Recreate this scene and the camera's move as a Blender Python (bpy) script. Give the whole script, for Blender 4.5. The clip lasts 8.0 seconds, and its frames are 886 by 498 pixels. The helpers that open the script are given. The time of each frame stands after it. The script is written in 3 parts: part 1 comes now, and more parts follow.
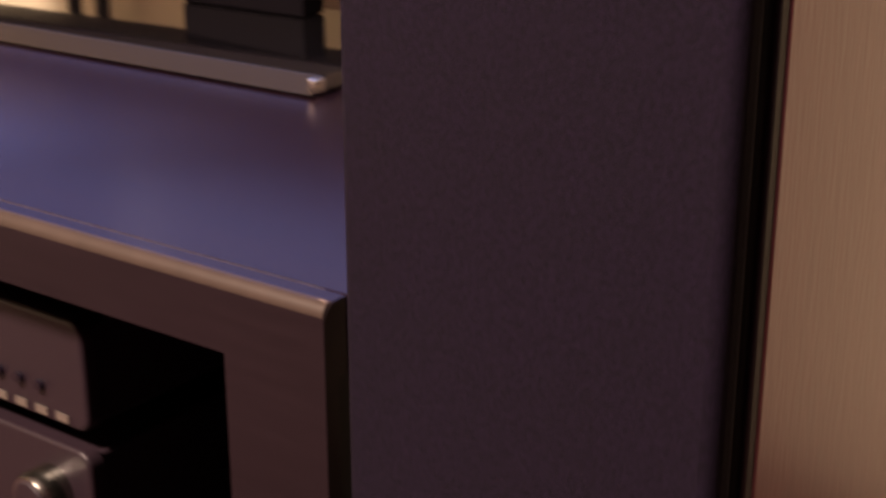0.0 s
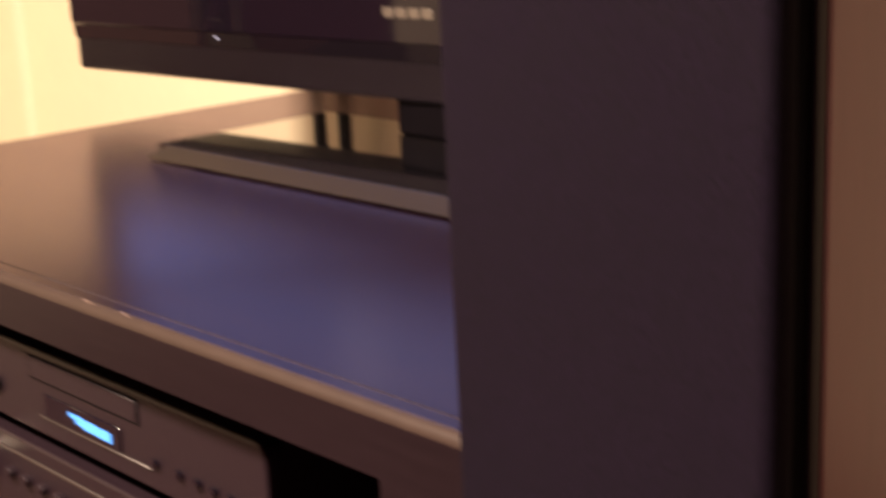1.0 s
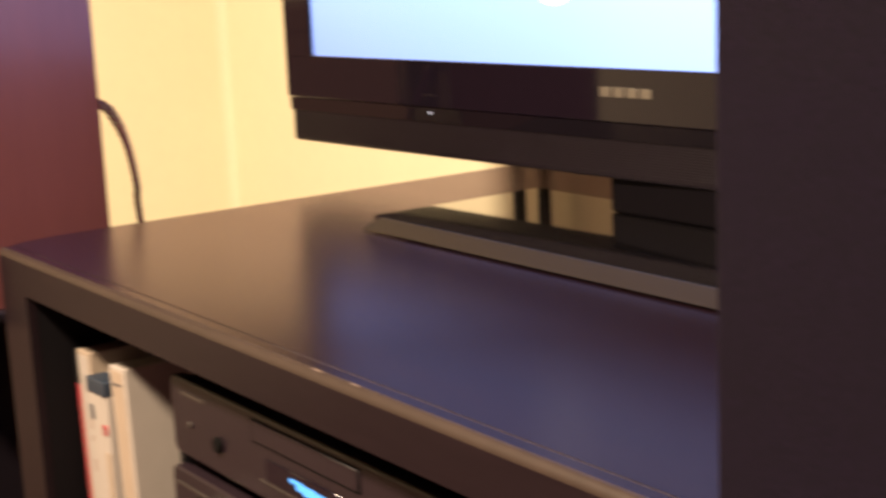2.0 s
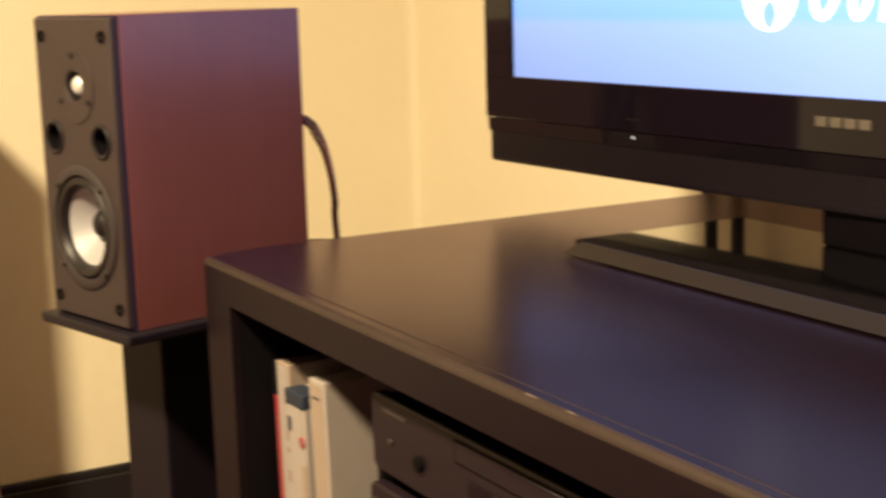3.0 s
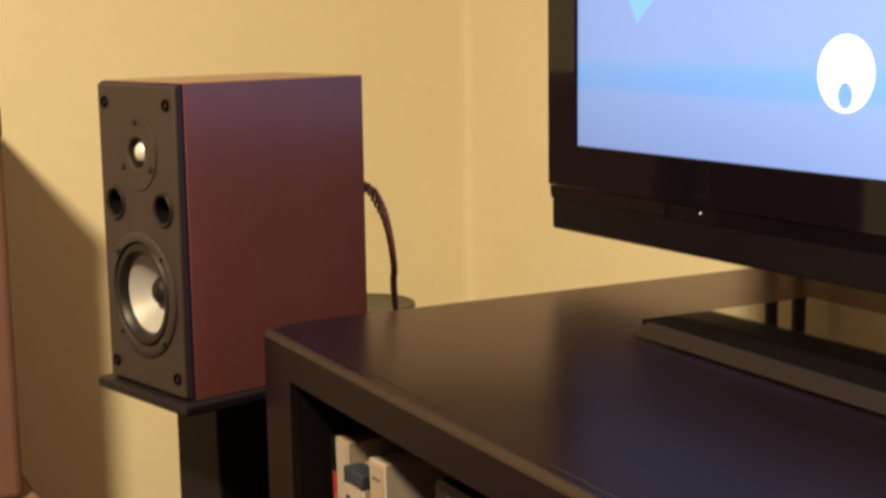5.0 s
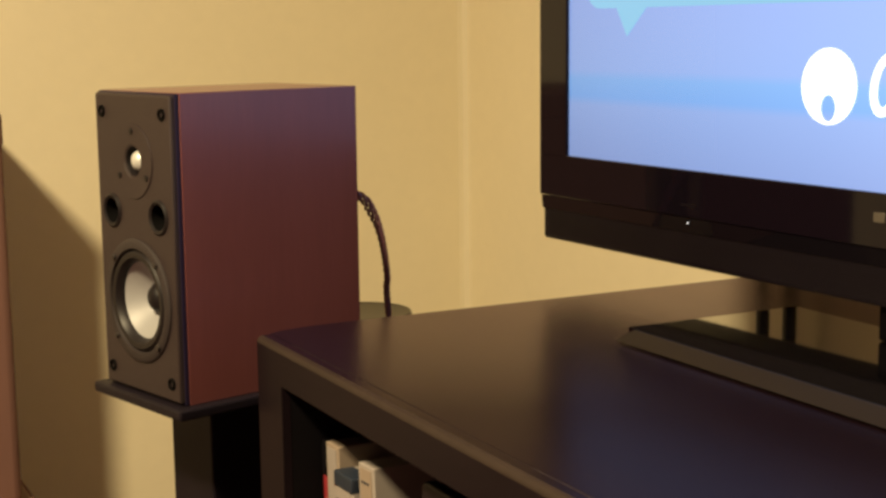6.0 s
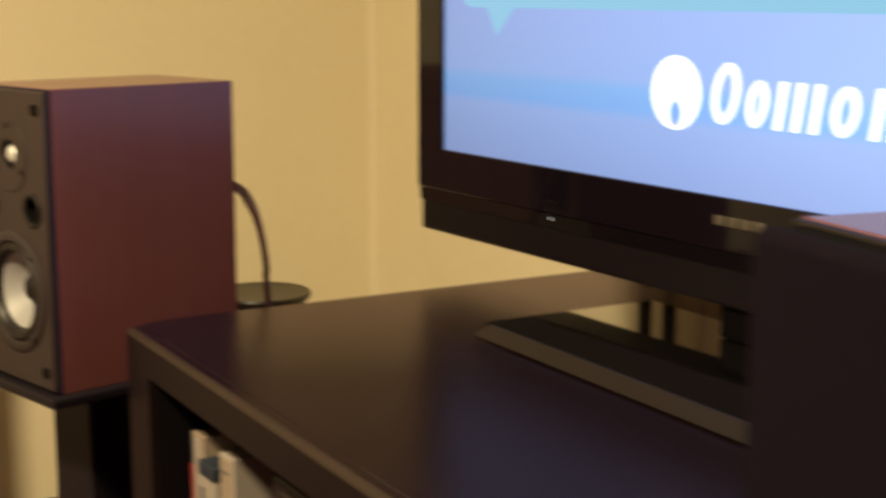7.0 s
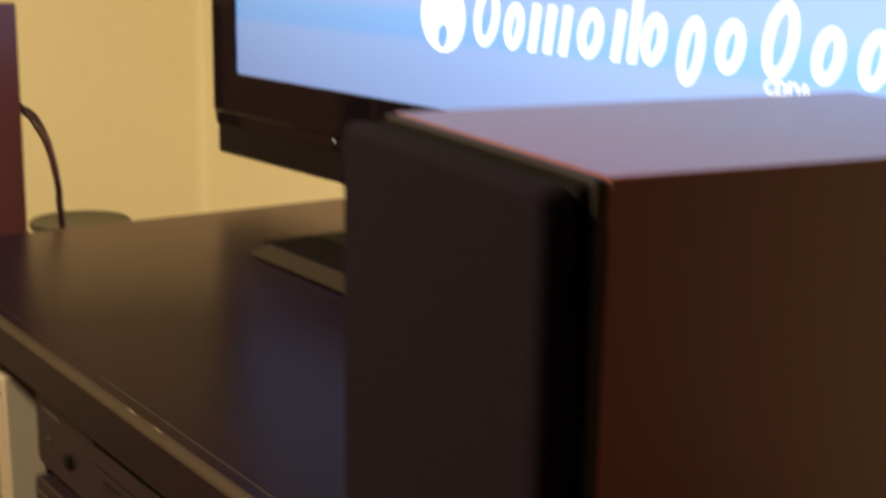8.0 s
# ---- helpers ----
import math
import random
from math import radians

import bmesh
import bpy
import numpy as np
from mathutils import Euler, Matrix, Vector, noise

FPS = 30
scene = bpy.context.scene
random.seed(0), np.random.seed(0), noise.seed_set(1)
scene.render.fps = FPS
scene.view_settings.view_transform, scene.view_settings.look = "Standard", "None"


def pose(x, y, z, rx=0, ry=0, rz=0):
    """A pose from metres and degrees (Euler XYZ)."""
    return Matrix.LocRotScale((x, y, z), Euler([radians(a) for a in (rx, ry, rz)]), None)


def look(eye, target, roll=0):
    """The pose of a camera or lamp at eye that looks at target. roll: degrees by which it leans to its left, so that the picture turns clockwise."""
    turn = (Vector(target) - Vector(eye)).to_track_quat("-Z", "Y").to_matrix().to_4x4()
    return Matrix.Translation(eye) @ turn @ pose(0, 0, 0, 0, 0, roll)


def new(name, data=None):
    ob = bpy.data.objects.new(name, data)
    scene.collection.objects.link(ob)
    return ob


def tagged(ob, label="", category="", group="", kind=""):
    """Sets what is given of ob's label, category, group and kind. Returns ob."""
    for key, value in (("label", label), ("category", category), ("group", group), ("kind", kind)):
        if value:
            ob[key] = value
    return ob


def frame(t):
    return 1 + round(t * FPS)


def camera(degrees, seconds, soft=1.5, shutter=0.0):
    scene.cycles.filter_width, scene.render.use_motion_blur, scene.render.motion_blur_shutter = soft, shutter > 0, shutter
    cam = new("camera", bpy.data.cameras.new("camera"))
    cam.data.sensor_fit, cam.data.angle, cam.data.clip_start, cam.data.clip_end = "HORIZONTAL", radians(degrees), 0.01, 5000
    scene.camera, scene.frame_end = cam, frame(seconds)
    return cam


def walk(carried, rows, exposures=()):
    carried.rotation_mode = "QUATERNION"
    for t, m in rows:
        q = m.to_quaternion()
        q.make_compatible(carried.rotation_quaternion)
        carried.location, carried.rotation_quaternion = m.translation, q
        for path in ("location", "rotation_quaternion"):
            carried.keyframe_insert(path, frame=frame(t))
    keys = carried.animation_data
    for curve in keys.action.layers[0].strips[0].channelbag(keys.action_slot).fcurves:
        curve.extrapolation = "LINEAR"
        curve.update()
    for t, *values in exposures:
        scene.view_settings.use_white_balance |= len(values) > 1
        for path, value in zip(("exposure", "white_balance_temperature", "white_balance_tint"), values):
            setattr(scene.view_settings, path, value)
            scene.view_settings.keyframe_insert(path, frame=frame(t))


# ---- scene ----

H = 0.72          # height of the television table's top
cam = camera(34.47, 8.0, soft=2.8, shutter=0.9)
walk(cam, [
    (0.0, pose(1.3111, -0.4343, 0.9473, 70.742, 0.055, 36.154)),
    (0.5, pose(1.3503, -0.4075, 0.9485, 72.840, 1.788, 42.502)),
    (1.0, pose(1.3757, -0.4183, 0.9710, 75.271, 2.770, 46.600)),
    (1.5, pose(1.3755, -0.4355, 0.9876, 77.110, 2.310, 50.353)),
    (2.0, pose(1.3560, -0.4464, 0.9778, 78.480, 2.539, 53.805)),
    (2.2, pose(1.3543, -0.4514, 0.9791, 78.680, 2.364, 55.369)),
    (3.3, pose(1.3181, -0.4784, 0.9799, 79.894, 1.431, 61.841)),
    (3.5, pose(1.3161, -0.4823, 0.9820, 80.019, 1.372, 62.255)),
    (4.0, pose(1.3065, -0.4803, 0.9866, 79.876, 1.056, 62.289)),
    (4.5, pose(1.2949, -0.4793, 0.9914, 80.479, 1.101, 62.733)),
    (5.0, pose(1.2920, -0.4764, 1.0186, 80.872, 0.848, 62.415)),
    (5.2, pose(1.2944, -0.4797, 1.0101, 81.544, 0.861, 62.444)),
    (6.3, pose(1.3285, -0.4664, 1.0345, 81.141, 0.489, 62.573)),
    (6.5, pose(1.3363, -0.4548, 1.0517, 80.833, 0.321, 62.251)),
    (7.0, pose(1.3921, -0.4208, 1.0590, 79.809, -0.081, 60.515)),
    (7.5, pose(1.4523, -0.3840, 1.0658, 79.372, -0.673, 57.396)),
    (8.0, pose(1.4772, -0.3492, 1.0492, 77.295, -0.708, 55.726)),
], exposures=[(0.0, 0.74, 5600, 41), (1.0, 0.84, 5700, 39), (1.5, 0.84, 5700, 32), (2.0, 0.70, 5770, 26), (3.3, 0.18, 6200, 17), (4.5, -0.05, 6300, 14), (5.0, -0.23, 6300, 14), (6.5, -0.41, 6350, 13), (7.5, -0.47, 6450, 12), (8.0, -0.33, 6500, 10)])

# ---- light ----
world = bpy.data.worlds.new("world")
scene.world = world
world.use_nodes = True
world.node_tree.nodes["Background"].inputs[0].default_value = (0.01, 0.008, 0.006, 1)
world.node_tree.nodes["Background"].inputs[1].default_value = 0.2


def lamp(name, place, target, size, watts, colour):
    data = bpy.data.lights.new(name, "AREA")
    data.shape, data.size, data.energy, data.color = "DISK", size, watts, colour
    ob = new(name, data)
    ob.matrix_world = look(place, target)
    return ob


WARM = (1.0, 0.79, 0.43)
lamp("ceiling_lamp_light", (0.61, -1.15, 2.17), (0.5, -0.9, 0), 0.24, 143, WARM)


# ---- materials ----
def material(name, colour, rough=0.5, metal=0.0, scale=30.0, vary=0.12, bump=0.0, bump_scale=200.0, wear=0.1,
             stretch=(1, 1, 1), specular=0.5, rough_vary=0.1, coat=0.0, sheen=0.0):
    m = bpy.data.materials.new(name)
    m.use_nodes = True
    t = m.node_tree
    b = t.nodes["Principled BSDF"]
    co = t.nodes.new("ShaderNodeTexCoord")
    mp = t.nodes.new("ShaderNodeMapping")
    mp.inputs["Scale"].default_value = stretch
    t.links.new(co.outputs["Object"], mp.inputs[0])
    fine = t.nodes.new("ShaderNodeTexNoise")
    fine.inputs["Scale"].default_value, fine.inputs["Detail"].default_value = scale, 6
    wide = t.nodes.new("ShaderNodeTexNoise")
    wide.inputs["Scale"].default_value, wide.inputs["Detail"].default_value = scale / 12, 3
    t.links.new(mp.outputs[0], fine.inputs[0])
    t.links.new(mp.outputs[0], wide.inputs[0])
    mix = t.nodes.new("ShaderNodeMix")
    mix.data_type = "RGBA"
    mix.inputs["A"].default_value = (*[c * (1 - vary) for c in colour], 1)
    mix.inputs["B"].default_value = (*[min(1, c * (1 + vary)) for c in colour], 1)
    t.links.new(fine.outputs["Fac"], mix.inputs["Factor"])
    stain = t.nodes.new("ShaderNodeMix")
    stain.data_type, stain.blend_type = "RGBA", "MULTIPLY"
    ramp = t.nodes.new("ShaderNodeMapRange")
    ramp.inputs["To Min"].default_value, ramp.inputs["To Max"].default_value = 1 - wear, 1 + wear
    t.links.new(wide.outputs["Fac"], ramp.inputs[0])
    stain.inputs["Factor"].default_value = 1
    t.links.new(mix.outputs["Result"], stain.inputs["A"])
    t.links.new(ramp.outputs[0], stain.inputs["B"])
    t.links.new(stain.outputs["Result"], b.inputs["Base Color"])
    rr = t.nodes.new("ShaderNodeMapRange")
    rr.inputs["To Min"].default_value, rr.inputs["To Max"].default_value = rough * (1 - rough_vary), min(1, rough * (1 + rough_vary))
    t.links.new(wide.outputs["Fac"], rr.inputs[0])
    t.links.new(rr.outputs[0], b.inputs["Roughness"])
    b.inputs["Metallic"].default_value = metal
    b.inputs["Specular IOR Level"].default_value = specular
    b.inputs["Coat Weight"].default_value = coat
    b.inputs["Sheen Weight"].default_value = sheen
    if bump:
        n = t.nodes.new("ShaderNodeTexNoise")
        n.inputs["Scale"].default_value, n.inputs["Detail"].default_value = bump_scale, 4
        t.links.new(mp.outputs[0], n.inputs[0])
        bp = t.nodes.new("ShaderNodeBump")
        bp.inputs["Strength"].default_value, bp.inputs["Distance"].default_value = bump, 0.002
        t.links.new(n.outputs["Fac"], bp.inputs["Height"])
        t.links.new(bp.outputs[0], b.inputs["Normal"])
    return m


def glow(name, colour, strength, base=(0.02, 0.02, 0.02)):
    m = bpy.data.materials.new(name)
    m.use_nodes = True
    b = m.node_tree.nodes["Principled BSDF"]
    b.inputs["Base Color"].default_value = (*base, 1)
    b.inputs["Emission Color"].default_value = (*colour, 1)
    b.inputs["Emission Strength"].default_value = strength
    b.inputs["Roughness"].default_value = 0.3
    return m


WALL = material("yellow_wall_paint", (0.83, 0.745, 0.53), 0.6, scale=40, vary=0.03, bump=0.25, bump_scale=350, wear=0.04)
# Unseen east and south walls: dark colours hold down the bounced light.
SOUTH_FILL = material("south_fill_tint", (0.165, 0.100, 0.135), 0.7, scale=40, vary=0.05, bump=0.2, bump_scale=350, wear=0.06)
EAST_FILL = material("east_fill_tint", (0.130, 0.066, 0.100), 0.7, scale=40, vary=0.05, bump=0.2, bump_scale=350, wear=0.06)
# Ceiling and floor, both unseen: tinted so the fill turns less yellow.
CEIL = material("ceiling_fill_tint", (0.42, 0.360, 0.460), 0.8, scale=30, vary=0.03, bump=0.2)
FLOOR = material("floor_fill_tint", (0.10, 0.046, 0.046), 0.45, scale=20, vary=0.3, bump=0.2, stretch=(1, 8, 1))
WORN = material("worn_edge_line", (0.036, 0.027, 0.026), 0.55, scale=90, vary=0.5, wear=0.4)
BASEB = material("black_baseboard_paint", (0.012, 0.0105, 0.013), 0.4, scale=30, vary=0.2, bump=0.15)
TABLE = material("black_brown_foil", (0.0070, 0.0037, 0.0048), 0.25, scale=60, vary=0.25, bump=0.04, bump_scale=500, wear=0.2, stretch=(0.3, 3, 3), specular=0.076)
# Inner shade put into a near-black copy of the foil; also case black.
SHADE_AND_CASE = material("table_shade_and_case_black", (0.0022, 0.0016, 0.0026), 0.7, scale=40, vary=0.2, specular=0.12)
FRONT = material("black_brown_front_foil", (0.0084, 0.0050, 0.0066), 0.34, scale=60, vary=0.25, bump=0.04, bump_scale=500, wear=0.2, stretch=(0.3, 3, 3), specular=0.06)
TABLE.node_tree.nodes["Principled BSDF"].inputs["Specular Tint"].default_value = (1.0, 0.54, 0.80, 1)


def grazing_gloss(m, low, high):
    """A lacquer whose gloss grows towards flat angles."""
    t = m.node_tree
    facing = t.nodes.new("ShaderNodeLayerWeight")
    facing.inputs["Blend"].default_value = 0.5
    level = t.nodes.new("ShaderNodeMapRange")
    level.interpolation_type = "SMOOTHSTEP"
    level.inputs["From Min"].default_value, level.inputs["From Max"].default_value = 0.732, 0.86
    level.inputs["To Min"].default_value, level.inputs["To Max"].default_value = low, high
    t.links.new(facing.outputs["Facing"], level.inputs[0])
    t.links.new(level.outputs[0], t.nodes["Principled BSDF"].inputs["Specular IOR Level"])


grazing_gloss(TABLE, 0.028, 0.60)
lacquer = TABLE.node_tree.nodes["Principled BSDF"].inputs
lacquer["Coat Weight"].default_value, lacquer["Coat IOR"].default_value = 1.0, 1.02
lacquer["Coat Roughness"].default_value, lacquer["Coat Tint"].default_value = 0.25, (1.0, 0.967, 0.992, 1)
EDGEB = material("worn_edge_band", (0.024, 0.0155, 0.0125), 0.48, scale=60, vary=0.3, wear=0.3, specular=0.2)
GLOSS = material("piano_black_plastic", (0.0045, 0.0030, 0.0060), 0.06, scale=30, vary=0.1, rough_vary=0.3, specular=0.28)
MIRROR = material("mirror_black_foot", (0.004, 0.0035, 0.004), 0.07, scale=30, vary=0.1, rough_vary=0.3, specular=1.0, coat=1.0)
MIRROR.node_tree.nodes["Principled BSDF"].inputs["IOR"].default_value = 1.9
STRIP = material("mirror_black_strip", (0.004, 0.0032, 0.005), 0.05, scale=30, vary=0.1, specular=0.42)
TVMATT = material("matt_black_plastic", (0.0047, 0.0028, 0.0055), 0.45, scale=200, vary=0.2, bump=0.2, bump_scale=900, specular=0.2)
SATIN = material("satin_grey_metal", (0.028, 0.022, 0.0205), 0.48, 0.2, scale=200, vary=0.1, stretch=(0.05, 3, 3))
FOOTBAR = material("brown_satin_bar", (0.0110, 0.0070, 0.0058), 0.42, 0.1, scale=200, vary=0.1, stretch=(0.05, 3, 3), specular=0.35)
NECK = material("dark_neck_plastic", (0.0018, 0.0012, 0.0022), 0.6, scale=60, vary=0.1, specular=0.05)
MARK = material("dull_silver_print", (0.22, 0.20, 0.175), 0.35, 0.8, scale=100, vary=0.08)
SILVER = material("silver_plate", (0.65, 0.62, 0.56), 0.25, 1.0, scale=100, vary=0.08)
CHERRY = material("cherry_veneer", (0.134, 0.0435, 0.0400), 0.33, scale=60, vary=0.13, bump=0.08, bump_scale=160, wear=0.13, stretch=(4, 4, 0.35), specular=0.55, coat=0.52)
CHERRY.node_tree.nodes["Principled BSDF"].inputs["Coat Roughness"].default_value = 0.20
CHERRY.node_tree.nodes["Principled BSDF"].inputs["Specular Tint"].default_value = (1.0, 0.84, 0.95, 1)
BAFFLE = material("charcoal_baffle", (0.0235, 0.0140, 0.0142), 0.55, scale=250, vary=0.15, bump=0.25, bump_scale=1200, wear=0.1)
NAVY = material("dark_blue_edge", (0.014, 0.010, 0.028), 0.4, scale=60, vary=0.2, specular=0.2)
RUBBER = material("black_rubber", (0.0085, 0.0062, 0.0070), 0.46, scale=100, vary=0.2, specular=0.28)
HOLE = material("black_hollow_and_gap_shade", (0.003, 0.0028, 0.003), 0.8, scale=50, vary=0.1, specular=0.05)
CONE = material("pale_metal_cone", (0.36, 0.36, 0.37), 0.42, 0.35, scale=120, vary=0.05, wear=0.06)
DOME = material("silver_dome", (0.60, 0.60, 0.58), 0.45, 0.35, scale=60, vary=0.04)
CLOTH = material("black_grille_cloth", (0.0034, 0.0017, 0.0055), 0.9, scale=520, vary=0.95, bump=0.25, bump_scale=2500, wear=0.15, specular=0.08)
PEDTOP = material("brown_black_lacquer", (0.010, 0.0065, 0.006), 0.35, scale=80, vary=0.2, wear=0.2)
STANDM = material("black_powder_coat", (0.0072, 0.0047, 0.0082), 0.5, scale=200, vary=0.2, bump=0.3, bump_scale=900, specular=0.25)
CARTON = material("brown_cardboard", (0.165, 0.080, 0.060), 0.75, scale=40, vary=0.12, bump=0.2, bump_scale=150, wear=0.15, stretch=(1, 1, 0.25))
CARTON2 = material("pale_cardboard", (0.235, 0.150, 0.100), 0.75, scale=40, vary=0.12, bump=0.2, bump_scale=150, wear=0.15)
PAPER = material("white_paper", (0.275, 0.242, 0.220), 0.6, scale=60, vary=0.06, wear=0.08)
CREAM = material("cream_card", (0.25, 0.195, 0.15), 0.6, scale=60, vary=0.08, wear=0.1)
RED = material("red_cover", (0.24, 0.02, 0.026), 0.5, scale=60, vary=0.1)
BLUE = material("slate_blue_print", (0.012, 0.019, 0.034), 0.5, scale=60, vary=0.1)
HIFI = material("black_anodised_metal", (0.0115, 0.0068, 0.0100), 0.42, 0.12, scale=200, vary=0.15, bump=0.1, bump_scale=900, stretch=(0.1, 3, 3), specular=0.2)
DARKCHROME = material("dark_chrome", (0.22, 0.21, 0.19), 0.2, 1.0, scale=50, vary=0.05)
CABLE = material("brown_cable_sleeve", (0.36, 0.15, 0.145), 0.5, scale=200, vary=0.3)
WHITE = glow("screen_white", (0.95, 0.98, 1.0), 2.2)
CYAN = glow("display_cyan", (0.10, 0.48, 0.90), 1.1)
BUBBLE = glow("screen_pale_cyan", (0.30, 0.70, 0.95), 1.1)
LED = glow("white_led", (1, 0.95, 0.85), 1.2)


def screen_picture():
    """The lit picture: soft blue bands by height, brighter to the east; its unseen upper part is dimmed to weaken the
    reflection on the table.
    """
    m = glow("screen_picture", (0.4, 0.5, 0.9), 0.9)
    t = m.node_tree
    co = t.nodes.new("ShaderNodeTexCoord")
    sep = t.nodes.new("ShaderNodeSeparateXYZ")
    t.links.new(co.outputs["Object"], sep.inputs[0])
    rng = t.nodes.new("ShaderNodeMapRange")
    rng.inputs["From Min"].default_value, rng.inputs["From Max"].default_value = 0.15, 0.75
    t.links.new(sep.outputs["Z"], rng.inputs[0])
    ramp = t.nodes.new("ShaderNodeValToRGB")
    t.links.new(rng.outputs[0], ramp.inputs[0])
    # Last two stops: upper screen, out of view, dimmed so the tabletop reflects less.
    stops = ((0.0, (0.29, 0.42, 0.78)), (0.105, (0.335, 0.50, 0.90)), (0.122, (0.24, 0.50, 0.97)), (0.155, (0.26, 0.53, 0.98)),
             (0.172, (0.345, 0.53, 0.97)), (0.40, (0.35, 0.51, 1.0)), (0.52, (0.115, 0.14, 0.44)), (0.95, (0.095, 0.115, 0.40)))
    for k, (at, c) in enumerate(stops):
        e = ramp.color_ramp.elements[k] if k < 2 else ramp.color_ramp.elements.new(at)
        e.position, e.color = at, (*c, 1)
    t.links.new(ramp.outputs[0], t.nodes["Principled BSDF"].inputs["Emission Color"])
    mr = t.nodes.new("ShaderNodeMapRange")
    mr.inputs["From Min"].default_value, mr.inputs["From Max"].default_value = -0.5, 0.4
    mr.inputs["To Min"].default_value, mr.inputs["To Max"].default_value = 0.95, 1.75
    t.links.new(sep.outputs["X"], mr.inputs[0])
    t.links.new(mr.outputs[0], t.nodes["Principled BSDF"].inputs["Emission Strength"])
    t.nodes["Principled BSDF"].inputs["Roughness"].default_value = 0.25
    return m


SCREEN = screen_picture()


# ---- mesh helpers ----
def block(x0, x1, y0, y1, z0, z1, bevel=0.0, seg=2):
    bm = bmesh.new()
    add_block(bm, x0, x1, y0, y1, z0, z1, bevel, seg)
    return bm


def add_block(bm, x0, x1, y0, y1, z0, z1, bevel=0.0, seg=2):
    r = bmesh.ops.create_cube(bm, size=1)
    bmesh.ops.scale(bm, vec=(x1 - x0, y1 - y0, z1 - z0), verts=r["verts"])
    bmesh.ops.translate(bm, vec=((x0 + x1) / 2, (y0 + y1) / 2, (z0 + z1) / 2), verts=r["verts"])
    if bevel:
        edges = list({e for v in r["verts"] for e in v.link_edges})
        bmesh.ops.bevel(bm, geom=edges, offset=bevel, segments=seg, profile=0.5, affect="EDGES")
    bm.normal_update()
    for f in bm.faces:
        f.smooth = max(abs(c) for c in f.normal) < 0.999


def lathe(profile, steps=40, closed=False):
    """A round body about the y axis: profile is (radius, y) from the inside out."""
    bm = bmesh.new()
    rings = []
    for r, y in profile:
        if r < 1e-5:
            rings.append([bm.verts.new((0, y, 0))])
        else:
            rings.append([bm.verts.new((r * math.cos(2 * math.pi * i / steps), y, r * math.sin(2 * math.pi * i / steps))) for i in range(steps)])
    pairs = list(zip(rings, rings[1:])) + ([(rings[-1], rings[0])] if closed else [])
    for a, b in pairs:
        for i in range(steps):
            j = (i + 1) % steps
            if len(a) == 1:
                bm.faces.new((a[0], b[i], b[j]))
            elif len(b) == 1:
                bm.faces.new((a[i], a[j], b[0]))
            else:
                bm.faces.new((a[i], a[j], b[j], b[i]))
    bmesh.ops.recalc_face_normals(bm, faces=bm.faces)
    for f in bm.faces:
        f.smooth = True
    return bm


def upright(bm):
    """Turn a lathed body's axis from y to z."""
    bmesh.ops.rotate(bm, cent=(0, 0, 0), matrix=Matrix.Rotation(radians(-90), 3, "X"), verts=bm.verts)
    return bm


def moved(bm, x=0.0, y=0.0, z=0.0):
    bmesh.ops.translate(bm, vec=(x, y, z), verts=bm.verts)
    return bm


def tube(points, radius, steps=8):
    bm = bmesh.new()
    pts = [Vector(p) for p in points]
    rings = []
    side = None
    for i, p in enumerate(pts):
        d = (pts[min(i + 1, len(pts) - 1)] - pts[max(i - 1, 0)]).normalized()
        a = d.orthogonal().normalized() if side is None else (side - d * side.dot(d)).normalized()
        side = a
        b = d.cross(a)
        rings.append([bm.verts.new(p + radius * (math.cos(2 * math.pi * k / steps) * a + math.sin(2 * math.pi * k / steps) * b)) for k in range(steps)])
    for a, b in zip(rings, rings[1:]):
        for k in range(steps):
            bm.faces.new((a[k], a[(k + 1) % steps], b[(k + 1) % steps], b[k]))
    for f in bm.faces:
        f.smooth = True
    bm.faces.new(rings[0][::-1])
    bm.faces.new(rings[-1])
    return bm


def prism(outline, y0, y1, bevel=0.0):
    """A flat shape in x and z, drawn from y0 to y1."""
    bm = bmesh.new()
    a = [bm.verts.new((x, y0, z)) for x, z in outline]
    b = [bm.verts.new((x, y1, z)) for x, z in outline]
    bm.faces.new(a)
    bm.faces.new(b[::-1])
    n = len(outline)
    for i in range(n):
        bm.faces.new((a[i], b[i], b[(i + 1) % n], a[(i + 1) % n]))
    bmesh.ops.recalc_face_normals(bm, faces=bm.faces)
    if bevel:
        bmesh.ops.bevel(bm, geom=list(bm.edges), offset=bevel, segments=2, profile=0.5, affect="EDGES")
    return bm


def mesh_of(name, bm, mat, smooth=True):
    me = bpy.data.meshes.new(name)
    bm.normal_update()
    bm.to_mesh(me)
    bm.free()
    me.materials.append(mat)
    if smooth:
        soft = [p.use_smooth for p in me.polygons]
        me.set_sharp_from_angle(angle=radians(38))
        me.polygons.foreach_set("use_smooth", soft)
    return me


def part(name, bm, mat, parent, label=""):
    ob = new(name, mesh_of(name, bm, mat))
    ob.parent = parent
    return tagged(ob, label)


def thing(name, m, label, category, group="", kind=""):
    ob = new(name)
    ob.empty_display_size = 0.05
    ob.matrix_world = m
    return tagged(ob, label, category, group, kind)


def structure(name, bm, mat, label):
    return tagged(new(name, mesh_of(name, bm, mat, False)), label, name.split("_")[0], kind="structure")


